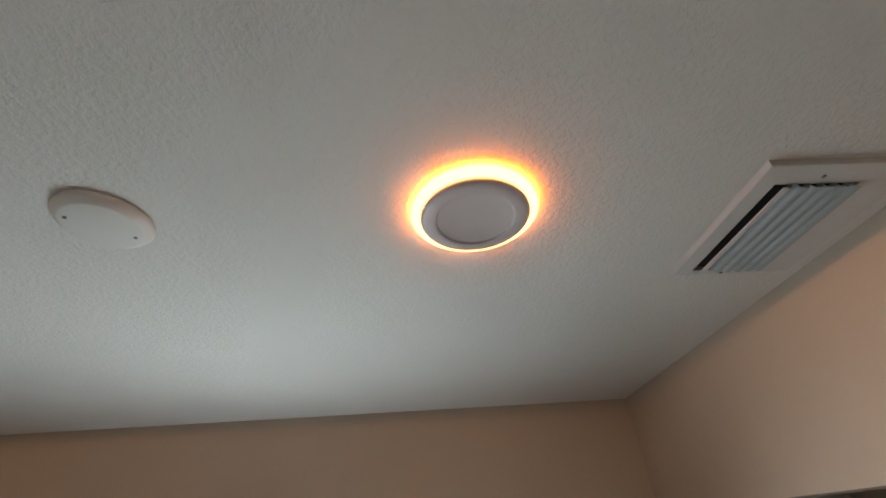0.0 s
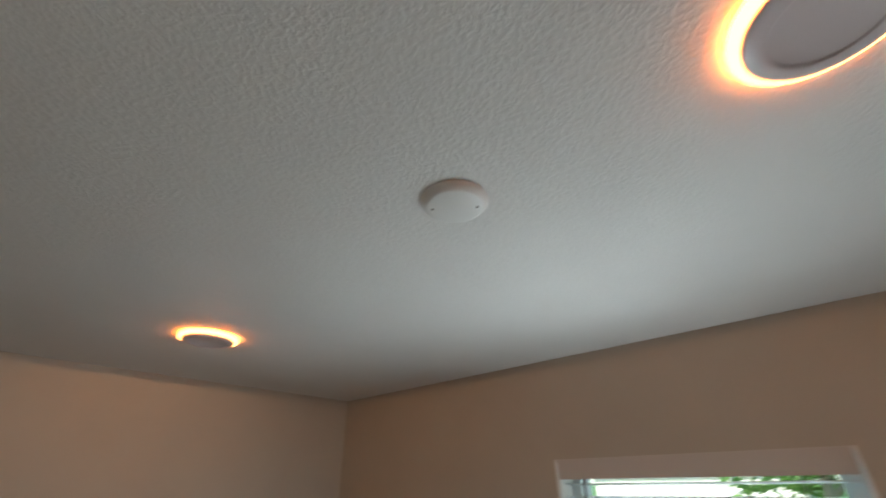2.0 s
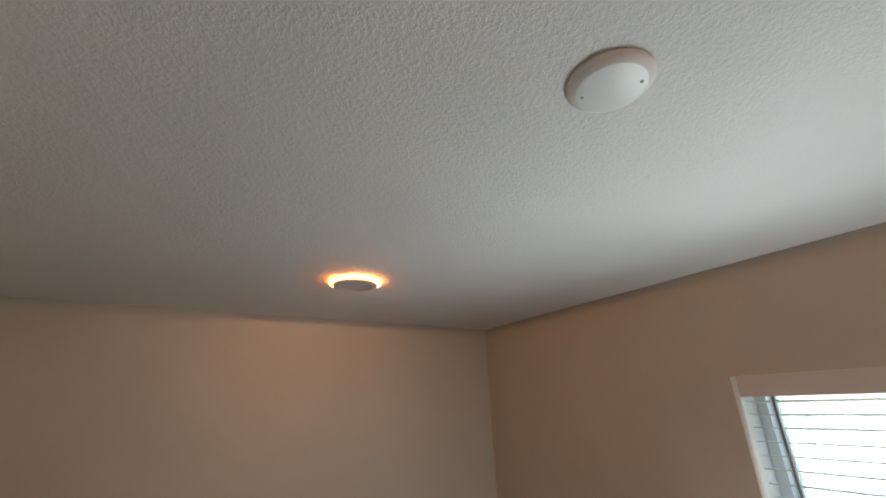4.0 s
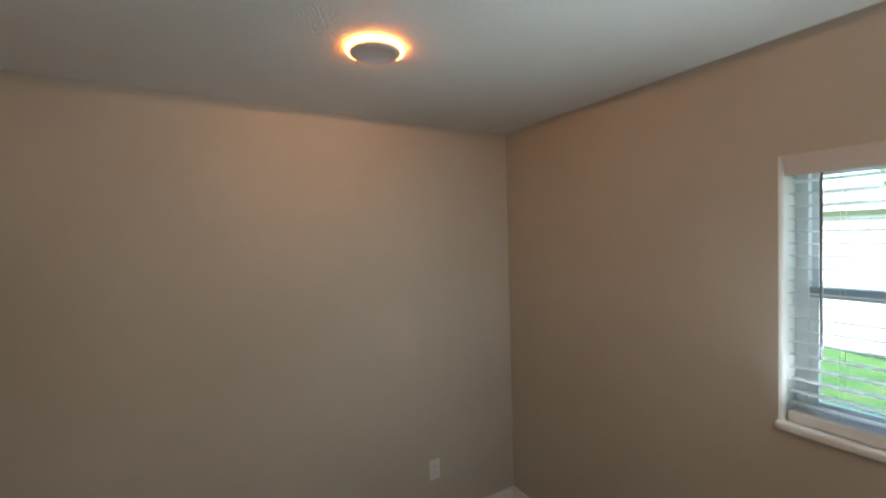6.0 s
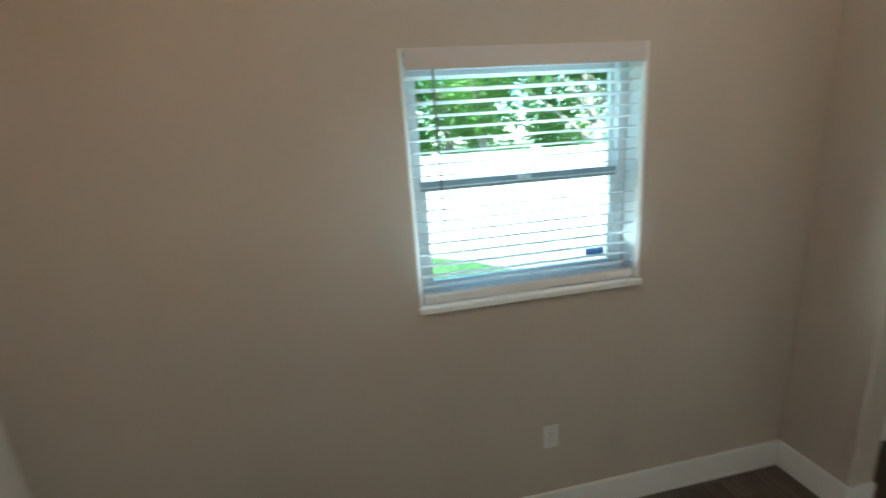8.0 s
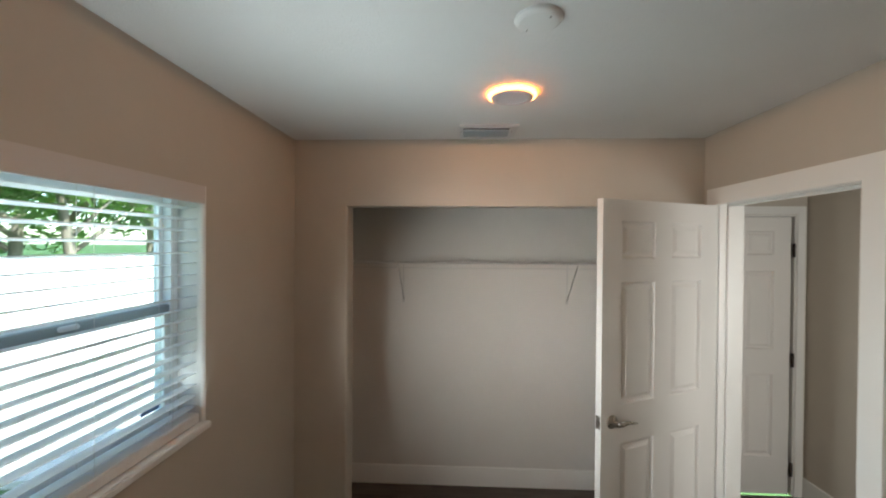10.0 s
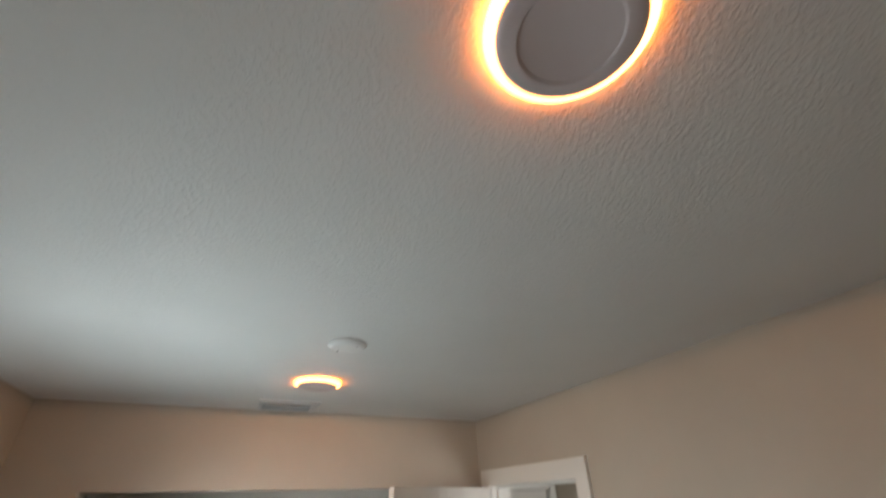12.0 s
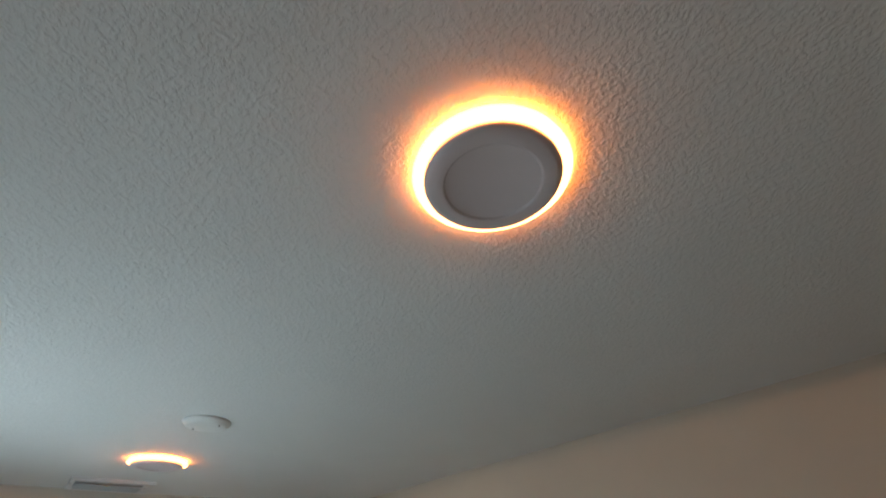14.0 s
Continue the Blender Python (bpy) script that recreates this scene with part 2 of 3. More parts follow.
def tube(points, radius, segments=8, radii=None):
    bm = bmesh.new()
    pts = [Vector(p) for p in points]
    rings = []
    for i, p in enumerate(pts):
        d = (pts[min(i + 1, len(pts) - 1)] - pts[max(i - 1, 0)]).normalized()
        a = d.orthogonal().normalized()
        if abs(d.z) < 0.95:
            a = Vector((0, 0, 1)).cross(d).normalized()
        e = d.cross(a)
        r = radii[i] if radii else radius
        rings.append([bm.verts.new(p + r * (math.cos(2 * math.pi * k / segments) * a + math.sin(2 * math.pi * k / segments) * e)) for k in range(segments)])
    for a, c2 in zip(rings, rings[1:]):
        for k in range(segments):
            j = (k + 1) % segments
            bm.faces.new((a[k], a[j], c2[j], c2[k]))
    bm.faces.new(list(reversed(rings[0])))
    bm.faces.new(rings[-1])
    bmesh.ops.recalc_face_normals(bm, faces=bm.faces[:])
    return bm


# ---- shell of the room ----
BN = 0.014
structure("wall_north", boxes(
    (-0.12, WL - BN, 0, WD, GROUND, H), (WR + BN, CBX + 0.12, 0, WD, GROUND, H),
    (WL - BN, WR + BN, 0, WD, GROUND, WB - BN), (WL - BN, WR + BN, 0, WD, WT + BN, H)), WALL, "greige painted wall with one window", "wall")
structure("wall_west", boxes((-0.12, 0, HY - 0.12, 0, GROUND, H)), WALL, "plain greige painted wall", "wall")
structure("wall_east", boxes(
    (EX, EX + 0.115, CN + BN, 0, 0, H), (EX, EX + 0.115, SY, CS - BN, 0, H),
    (EX, EX + 0.115, CS - BN, CN + BN, CT + 0.004, H)), WALL, "greige wall with a wide closet opening", "wall")
structure("wall_south", boxes(
    (0, DL - 0.02, SY - 0.115, SY, 0, H), (DR + 0.02, CBX, SY - 0.115, SY, 0, H),
    (DL - 0.02, DR + 0.02, SY - 0.115, SY, DT + 0.02, H)), WALL, "greige wall with a doorway to the hall", "wall")
structure("wall_closet_back", boxes((CBX, CBX + 0.12, SY, 0, GROUND, H)), CLOSET, "pale painted back wall of the closet", "wall")
structure("wall_closet_side", boxes((EX + 0.115, CBX, -0.012, -0.001, 0, H), (EX + 0.115, CBX, SY + 0.001, SY + 0.012, 0, H), (EX + 0.116, EX + 0.127, CN + BN + 0.02, -0.012, 0, H)), CLOSET, "pale painted closet side walls", "wall")
structure("wall_hall", boxes(
    (-0.12, CBX + 0.12, HY - 0.12, HY, 0, H),
    (CBX, CBX + 0.12, HY, -3.43, 0, H), (CBX, CBX + 0.12, -2.63, SY - 0.0, 0, H), (CBX, CBX + 0.12, -3.43, -2.63, 2.06, H)), WALL, "greige hall walls", "wall")
structure("ceiling", boxes((-0.12, CBX + 0.12, HY - 0.12, WD, H, H + 0.12)), CEIL, "white ceiling with knock-down texture", "ceiling")


def bullnose_column(x, y, z0, z1, sx, sy, r):
    """A rounded corner post that fills the gap at an opening's edge; the round faces (sx, sy)."""
    bm = bmesh.new()
    prof = [(x, y)] + [(x + sx * r * math.sin(a), y + sy * r * math.cos(a)) for a in [i * math.pi / 12 for i in range(7)]]
    lo = [bm.verts.new((px, py, z0)) for px, py in prof]
    hi = [bm.verts.new((px, py, z1)) for px, py in prof]
    n = len(prof)
    for i in range(n):
        j = (i + 1) % n
        bm.faces.new((lo[i], lo[j], hi[j], hi[i]))
    bm.faces.new(lo)
    bm.faces.new(hi)
    bmesh.ops.recalc_face_normals(bm, faces=bm.faces[:])
    return bm


# rounded plaster corners of the closet opening
structure("closet_corner", bullnose_column(EX + BN, CN + BN, 0, CT, -1, -1, BN), WALL, "rounded plaster corner", "wall")
structure("closet_jamb", boxes((EX + BN, EX + 0.127, CN, CN + BN, 0, CT)), WALL, "painted plaster return", "wall")
structure("closet_corner", bullnose_column(EX + BN, CS - BN, 0, CT, -1, 1, BN), WALL, "rounded plaster corner", "wall")
structure("closet_jamb", boxes((EX + BN, EX + 0.127, CS - BN, CS, 0, CT)), WALL, "painted plaster return", "wall")


# ---- baseboards ----
def baseboard(x0, x1, y0, y1, top=0.146):
    return structure("baseboard", boxes((x0, x1, y0, y1, 0.001, top), bevel=0.003), WHITE, "tall white square-edged baseboard", "baseboard")


BBT = 0.015
baseboard(0.0, EX, -BBT, 0)
baseboard(0, BBT, SY, -BBT - 0.001)
baseboard(EX - BBT, EX, CN - 0.008, -BBT - 0.001)
baseboard(EX + 0.003, EX + 0.127, CN - BBT, CN)
baseboard(EX - BBT, EX, SY + BBT, CS + 0.008)
baseboard(EX + 0.003, EX + 0.127, CS, CS + BBT)
baseboard(BBT, DL - 0.065, SY, SY + BBT)
baseboard(CBX - BBT, CBX, SY + 0.013, -0.013)
baseboard(EX + 0.128, CBX - BBT, -0.027, -0.013)
baseboard(0, CBX, HY, HY + BBT)


# ---- window ----
def sweep_frame(x0, x1, z0, z1, prof):
    """A rectangular ring in the wall plane; prof is a list of (outset, y)."""
    bm = bmesh.new()
    rings = []
    for o, y in prof:
        rings.append([bm.verts.new(p) for p in ((x0 - o, y, z0 - o), (x1 + o, y, z0 - o), (x1 + o, y, z1 + o), (x0 - o, y, z1 + o))])
    n = len(rings)
    for i in range(n):
        a, c2 = rings[i], rings[(i + 1) % n]
        for k in range(4):
            j = (k + 1) % 4
            bm.faces.new((a[k], a[j], c2[j], c2[k]))
    bmesh.ops.recalc_face_normals(bm, faces=bm.faces[:])
    return bm


window = thing("window_1", "white single-hung window with a grey meeting rail, closed", "window", kind="structure")
arc = [(BN - BN * math.sin(a), BN - BN * math.cos(a)) for a in [i * math.pi / 12 for i in range(7)]]
part("window_reveal", sweep_frame(WL, WR, WB, WT, arc + [(0, WD - 0.002), (BN, WD - 0.002)]), REVEAL, window, "white plaster reveal with rounded corners")
FY0, FY1 = 0.105, 0.165
FW = 0.035
part("window_frame", sweep_frame(WL + FW, WR - FW, WB + FW, WT - FW, [(0, FY0), (FW, FY0), (FW, FY1), (0, FY1)]), ALU, window)
MZ = 1.572
part("meeting_rail", boxes((WL + FW, WR - FW, FY0 + 0.005, FY0 + 0.03, MZ - 0.02, MZ + 0.018), bevel=0.003), RAILM, window, "blue-grey meeting rail")
part("lower_sash", sweep_frame(WL + FW + 0.026, WR - FW - 0.026, WB + FW + 0.03, MZ - 0.02, [(0, FY0 + 0.006), (0.026, FY0 + 0.006), (0.026, FY0 + 0.03), (0, FY0 + 0.03)]), ALU, window)
part("upper_sash", sweep_frame(WL + FW + 0.018, WR - FW - 0.018, MZ + 0.018, WT - FW - 0.018, [(0, FY0 + 0.033), (0.018, FY0 + 0.033), (0.018, FY0 + 0.055), (0, FY0 + 0.055)]), ALU, window)
p = part("pane", boxes((WL + FW + 0.02, WR - FW - 0.02, FY0 + 0.016, FY0 + 0.020, WB + FW + 0.02, MZ - 0.01)), GLASS, window)
p.visible_shadow = False
p = part("pane", boxes((WL + FW + 0.012, WR - FW - 0.012, FY0 + 0.042, FY0 + 0.046, MZ, WT - FW - 0.01)), GLASS, window)
p.visible_shadow = False
part("sash_lock", boxes((1.88, 1.94, FY0 - 0.012, FY0 + 0.004, MZ + 0.001, MZ + 0.016), bevel=0.004), ALU, window)
part("label", boxes((WR - FW - 0.13, WR - FW - 0.04, FY0 + 0.0135, FY0 + 0.0155, WB + FW + 0.05, WB + FW + 0.085)), STICKER, window, "small blue maker's label on the glass")
sill = thing("window_sill", "white stone window sill with an eased front edge", "window sill", kind="structure")
part("slab", boxes((WL - 0.018, WR + 0.018, -0.022, 0.018, WB - 0.022, WB + 0.004), (WL + 0.001, WR - 0.001, 0.0185, FY0 - 0.001, WB - 0.018, WB + 0.004), bevel=0.004), WHITE, sill)

# blind
blind = thing("venetian_blind", "white two-inch slatted blind, lowered with the slats open", "blind")
BX0, BX1 = WL + 0.008, WR - 0.008
part("valance", boxes((WL + 0.006, WR - 0.002, -0.008, 0.002, 1.972, WT + BN - 0.001), bevel=0.002), VALANCE, blind, "flat valance, its room-side shade put into the colour")
part("headrail", boxes((BX0, BX1, 0.016, 0.072, 1.992, WT - 0.006), bevel=0.002), SLAT, blind)
SLAT_N, SLAT_TOP, SLAT_PITCH = 19, 1.955, 0.0425


def slat_bm():
    bm = bmesh.new()
    n = 6
    top, bot = [], []
    for i in range(n + 1):
        u = i / n * 2 - 1
        y = u * 0.025
        z = 0.0022 * (1 - u * u)
        th = 0.0026
        top.append([bm.verts.new((sx, y, z + th / 2)) for sx in (BX0, BX1)])
        bot.append([bm.verts.new((sx, y, z - th / 2)) for sx in (BX0, BX1)])
    for i in range(n):
        bm.faces.new((top[i][0], top[i][1], top[i + 1][1], top[i + 1][0]))
        bm.faces.new((bot[i + 1][0], bot[i + 1][1], bot[i][1], bot[i][0]))
        for s in (0, 1):
            bm.faces.new((top[i][s], top[i + 1][s], bot[i + 1][s], bot[i][s]))
    bm.faces.new((bot[0][0], bot[0][1], top[0][1], top[0][0]))
    bm.faces.new((top[n][0], top[n][1], bot[n][1], bot[n][0]))
    bmesh.ops.recalc_face_normals(bm, faces=bm.faces[:])
    return bm


slat_me = to_mesh("slat", slat_bm(), SLAT)
rng = random.Random(3)
for i in range(SLAT_N):
    s = new("slat", slat_me)
    s.matrix_basis = pose(0, 0.046, SLAT_TOP - i * SLAT_PITCH + rng.uniform(-0.0008, 0.0008), -6 + rng.uniform(-0.8, 0.8), 0, 0)
    s.parent = blind
part("bottom_rail", boxes((BX0, BX1, 0.010, 0.070, 1.131, 1.168), bevel=0.004), REVEAL, blind, "deep white bottom rail just above the sill")
for lx in (WL + 0.14, (WL + WR) / 2, WR - 0.14):
    part("ladder_cord", boxes((lx - 0.0005, lx + 0.0005, 0.0197, 0.0207, 1.165, 1.995), (lx - 0.0005, lx + 0.0005, 0.0712, 0.0722, 1.165, 1.995)), CORD, blind)
part("tilt_wand", tube([(1.552, 0.008, 1.985), (1.552, -0.002, 1.95), (1.553, -0.002, 1.65), (1.555, -0.002, 1.37)], 0.0042, 8), WAND, blind, "slim grey tilt wand", smooth=True)


# ---- six-panel doors ----
def door_slab(width, height, thick):
    """Local frame: hinge edge at x = 0, leaf along +x, faces at y = 0 and y = -thick."""
    st, mid = 0.115, 0.11
    xs = [0, st, width / 2 - mid / 2, width / 2 + mid / 2, width - st, width]
    zs = [0, 0.27, 0.88, 1.06, 1.64, 1.75, 1.93, height]
    bm = bmesh.new()
    for y, s in ((0.0, -1), (-thick, 1)):
        for i in range(5):
            for k in range(7):
                x0, x1, z0, z1 = xs[i], xs[i + 1], zs[k], zs[k + 1]
                if i in (1, 3) and k in (1, 3, 5):
                    last = None
                    for inset, d in ((0, 0), (0.003, 0.001), (0.010, 0.013), (0.020, 0.014), (0.040, 0.004), (0.044, 0.0035)):
                        ring = [bm.verts.new(q) for q in ((x0 + inset, y + s * d, z0 + inset), (x1 - inset, y + s * d, z0 + inset), (x1 - inset, y + s * d, z1 - inset), (x0 + inset, y + s * d, z1 - inset))]
                        if last:
                            for q in range(4):
                                r = (q + 1) % 4
                                bm.faces.new((last[q], last[r], ring[r], ring[q]))
                        last = ring
                    bm.faces.new(last)
                else:
                    bm.faces.new([bm.verts.new(q) for q in ((x0, y, z0), (x1, y, z0), (x1, y, z1), (x0, y, z1))])
    for a, c2 in (((0, 0), (width, 0)), ((0, height), (width, height))):
        z = a[1]
        bm.faces.new([bm.verts.new(q) for q in ((0, 0, z), (width, 0, z), (width, -thick, z), (0, -thick, z))])
    for xx in (0, width):
        bm.faces.new([bm.verts.new(q) for q in ((xx, 0, 0), (xx, -thick, 0), (xx, -thick, height), (xx, 0, height))])
    bmesh.ops.remove_doubles(bm, verts=bm.verts[:], dist=0.0001)
    bmesh.ops.recalc_face_normals(bm, faces=bm.faces[:])
    return bm


def lever_handle(parent, width, thick, z):
    for s, y in ((1, 0.0), (-1, -thick)):
        h = part("lever_handle", lathe([(0.031, 0), (0.032, 0.004), (0.029, 0.009), (0.013, 0.011), (0.0115, 0.040), (0.0, 0.042)], 32, closed_top=False), CHROME, parent, "curved satin nickel lever handle", True, at=pose(width - 0.065, y, z, -90 * s, 0, 0))
        pts = [(0, 0, 0.040), (0.02 * -1, 0.000, 0.046), (-0.05, -0.004 * s, 0.045), (-0.085, 0.004 * s, 0.042), (-0.118, 0.010 * s, 0.040)]
        part("lever", tube(pts, 0.008, 12, [0.0115, 0.0105, 0.009, 0.0075, 0.005]), CHROME, h, smooth=True)
    part("latch_plate", boxes((width - 0.0005, width + 0.0015, -thick / 2 - 0.0125, -thick / 2 + 0.0125, z - 0.03, z + 0.03), bevel=0.0006), CHROME, parent, "satin nickel latch plate")
    part("latch_bolt", boxes((width + 0.0015, width + 0.010, -thick / 2 - 0.006, -thick / 2 + 0.006, z - 0.009, z + 0.009), bevel=0.002), CHROME, parent)


def hinge(parent, x, y, z, r=0.006):
    h = part("hinge", tube([(x, y, z - 0.05), (x, y, z + 0.05)], r, 10), BRONZE, parent, "dark metal hinge", True)
    return h


def casing_bm(x0, x1, top, w, y0, y1):
    """A flat casing round three sides of an opening in a wall that runs along x: one mitred piece."""
    bm = bmesh.new()
    outline = [(x0 - w, 0), (x0, 0), (x0, top), (x1, top), (x1, 0), (x1 + w, 0), (x1 + w, top + w), (x0 - w, top + w)]
    front = [bm.verts.new((x, y1, z)) for x, z in outline]
    back = [bm.verts.new((x, y0, z)) for x, z in outline]
    for k in range(8):
        m = (k + 1) % 8
        bm.faces.new((front[k], front[m], back[m], back[k]))
    for ring in (front, back):
        for quad in ((0, 1, 2, 7), (2, 3, 6, 7), (3, 4, 5, 6)):
            bm.faces.new([ring[q] for q in quad])
    bmesh.ops.recalc_face_normals(bm, faces=bm.faces[:])
    return bm


door = thing("door_1", "white six-panel door standing open into the room", "door", kind="structure")
DH = (3.062, SY + 0.022)
LEAF_W = 0.785
leaf_dir = math.degrees(math.atan2(-1.600 - DH[1], 2.706 - DH[0]))
leaf = part("door_leaf", door_slab(LEAF_W, 2.03, 0.035), DOORPAINT, door, "white six-panel leaf", at=pose(DH[0], DH[1], 0.012, 0, 0, leaf_dir) @ pose(0, 0.0, 0))
lever_handle(leaf, LEAF_W, 0.035, 0.99)
for hz in (0.2, 1.0, 1.8):
    hinge(leaf, -0.004, -0.038, hz)
frame_1 = thing("door_frame", "white door frame with flat casing, open to the hall", "door frame", kind="structure")
jt = 0.02
part("jamb", boxes((DL - jt, DL, SY - 0.115, SY + 0.001, 0, DT), (DR, DR + jt, SY - 0.115, SY + 0.001, 0, DT), (DL - jt, DR + jt, SY - 0.115, SY + 0.001, DT, DT + jt)), WHITE, frame_1)
part("door_stop", boxes((DL, DL + 0.011, SY - 0.075, SY - 0.040, 0, DT - 0.011), (DR - 0.011, DR, SY - 0.075, SY - 0.040, 0, DT - 0.011), (DL, DR, SY - 0.075, SY - 0.040, DT - 0.011, DT), bevel=0.002), WHITE, frame_1)
CW = 0.085
part("casing", casing_bm(DL - 0.004, DR + 0.004, DT + 0.004, CW, SY, SY + 0.016), WHITE, frame_1, "flat white mitred casing")
part("casing", casing_bm(DL - 0.004, DR + 0.004, DT + 0.004, CW, SY - 0.131, SY - 0.115), WHITE, frame_1)
part("strike_plate", boxes((DL, DL + 0.002, SY - 0.036, SY - 0.008, 0.97, 1.03)), CHROME, frame_1)

# the hall's own door, closed
hall_door = thing("door_2", "cream white six-panel hall door, closed, with dark hinges", "door", kind="structure")
hleaf = part("door_leaf", door_slab(0.75, 2.03, 0.035), DOORPAINT, hall_door, "cream white six-panel leaf", at=pose(CBX + 0.008, -3.398, 0.012, 0, 0, 90))
for hz in (0.2, 1.0, 1.8):
    hinge(hall_door, CBX - 0.006, -3.405, hz, 0.011)
part("jamb", boxes((CBX - 0.001, CBX + 0.118, -3.43, -3.416, 0, 2.055), (CBX - 0.001, CBX + 0.118, -2.644, -2.63, 0, 2.055), (CBX - 0.001, CBX + 0.118, -3.43, -2.63, 2.046, 2.06)), WHITE, hall_door)
part("casing", boxes((CBX - 0.016, CBX - 0.001, -3.485, -3.426, 0, 2.12), (CBX - 0.016, CBX - 0.001, -2.634, -2.575, 0, 2.12), (CBX - 0.016, CBX - 0.001, -3.426, -2.634, 2.062, 2.12), bevel=0.003), WHITE, hall_door, "flat white casing")
# added dark sheet that makes the gap round the leaf read as shade
part("shade_backing", boxes((CBX + 0.06, CBX + 0.07, -3.416, -2.644, 0, 2.046)), DARK, hall_door)


# ---- ceiling fittings ----
def night_ring_lamp(x, y):
    lamp = thing("ceiling_lamp", "round flush ceiling lamp, unlit grey disc with glowing amber ring", "ceiling lamp", at=pose(x, y, H), group="ring lamps on the ceiling")
    part("base", lathe([(0.0800, 0.0), (0.0800, -0.0140), (0.0838, -0.0150)], 64, False, False), PLATE, lamp, "white base against the ceiling", True)
    part("led_strip", lathe([(0.0965, -0.0006), (0.0965, -0.0046)], 64, False, False), LEDS, lamp, "bright amber strip close to the ceiling", True)
    part("glow_ring", lathe([(0.0965, -0.0046), (0.0990, -0.0105), (0.0980, -0.0125), (0.0945, -0.0138), (0.0850, -0.0146)], 64, False, False), RING, lamp, "glowing amber ring", True)
    part("disc", lathe([(0.0, -0.0212), (0.0590, -0.0212), (0.0598, -0.0216), (0.0606, -0.0232), (0.0630, -0.0238), (0.0760, -0.0232), (0.0835, -0.0206), (0.0852, -0.0184), (0.0838, -0.0150)], 96, True, False), LAMPDISC, lamp, "unlit grey disc with a recessed centre", True)
    glow = new("ring_lamp_light", bpy.data.lights.new("ring_lamp_light", "SPOT"))
    glow.data.energy = 0.68
    glow.data.color = (1.0, 0.50, 0.22)
    glow.data.spot_size, glow.data.spot_blend, glow.data.shadow_soft_size = radians(180), 0.01, 0.0
    glow.matrix_world = pose(x, y, H - 0.0262)
    return lamp


night_ring_lamp(2.501, -1.196)
night_ring_lamp(0.759, -1.181)

cover = thing("ceiling_cover_plate", "round white blank cover plate with two screws", "cover plate", at=pose(1.946, -1.200, H))
part("plate", lathe([(0.064, 0.0), (0.0655, -0.004), (0.062, -0.0085), (0.053, -0.0150), (0.051, -0.0155), (0.0, -0.0159)], 64, False, True), PLATE, cover, smooth=True)
for sx, sy in ((-0.034, -0.026), (0.034, 0.026)):
    part("screw", lathe([(0.0028, -0.0156), (0.0028, -0.0171), (0.0, -0.0175)], 12, False, True), SCREW, cover, at=pose(sx, sy, 0))

vent = thing("ceiling_vent", "white metal ceiling register with angled louvres", "ceiling vent", at=pose(0, 0, 0))
VX0, VX1, VY0, VY1 = 2.925, 3.173, -1.284, -0.979
LX0, LX1, LY0, LY1 = 2.959, 3.095, -1.242, -0.999


def flange():
    bm = bmesh.new()
    rings = []
    for (x0, x1, y0, y1), z in (((VX0, VX1, VY0, VY1), H), ((VX0 + 0.002, VX1 - 0.002, VY0 + 0.002, VY1 - 0.002), H - 0.008), ((VX0 + 0.003, VX1 - 0.003, VY0 + 0.003, VY1 - 0.003), H - 0.0100), ((LX0 - 0.002, LX1 + 0.002, LY0 - 0.002, LY1 + 0.002), H - 0.0115), ((LX0, LX1, LY0, LY1), H - 0.0105), ((LX0, LX1, LY0, LY1), H - 0.001)):
        rings.append([bm.verts.new(q) for q in ((x0, y0, z), (x1, y0, z), (x1, y1, z), (x0, y1, z))])
    for a, c2 in zip(rings, rings[1:]):
        for k in range(4):
            j = (k + 1) % 4
            bm.faces.new((a[k], a[j], c2[j], c2[k]))
    bmesh.ops.recalc_face_normals(bm, faces=bm.faces[:])
    return bm


def louvre_bm():
    bm = bmesh.new()
    prof = [(-0.0105 + 0.0035 * i, -0.0050 * math.sin(math.pi * i / 6)) for i in range(7)]
    rows = [[bm.verts.new((px, y, pz + dz)) for y in (LY0 + 0.001, LY1 - 0.001)] for dz in (0.0, 0.0014) for px, pz in prof]
    n = len(prof)
    for i in range(n - 1):
        bm.faces.new((rows[i][0], rows[i][1], rows[i + 1][1], rows[i + 1][0]))
        bm.faces.new((rows[n + i][0], rows[n + i + 1][0], rows[n + i + 1][1], rows[n + i][1]))
    for i in (0, n - 1):
        bm.faces.new((rows[i][0], rows[n + i][0], rows[n + i][1], rows[i][1]))
    bmesh.ops.recalc_face_normals(bm, faces=bm.faces[:])
    return bm


part("frame", flange(), VENTM, vent)
# closed sheet just under the ceiling; its black replaces the duct's depth
part("shade_backing", boxes((LX0, LX1, LY0, LY1, H - 0.003, H - 0.0015)), DARK, vent, "near-black sheet for the shade in the duct")
# first slat, turned to the lamp, keeps the frame's tone; others are painted shaded
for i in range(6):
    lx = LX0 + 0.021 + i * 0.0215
    part("slat", louvre_bm(), LOUVRE_SHADE if i else VENTM, vent, at=pose(lx, 0, H - (0.0125 if i else 0.0120), 0, 38 if i else -28, 0))
for sy in (LY0 - 0.016, LY1 + 0.012):
    part("screw", lathe([(0.0035, 0), (0.0033, -0.002), (0.0, -0.0026)], 12, False, True), SCREW, vent, at=pose(3.025, sy, H - 0.0102))


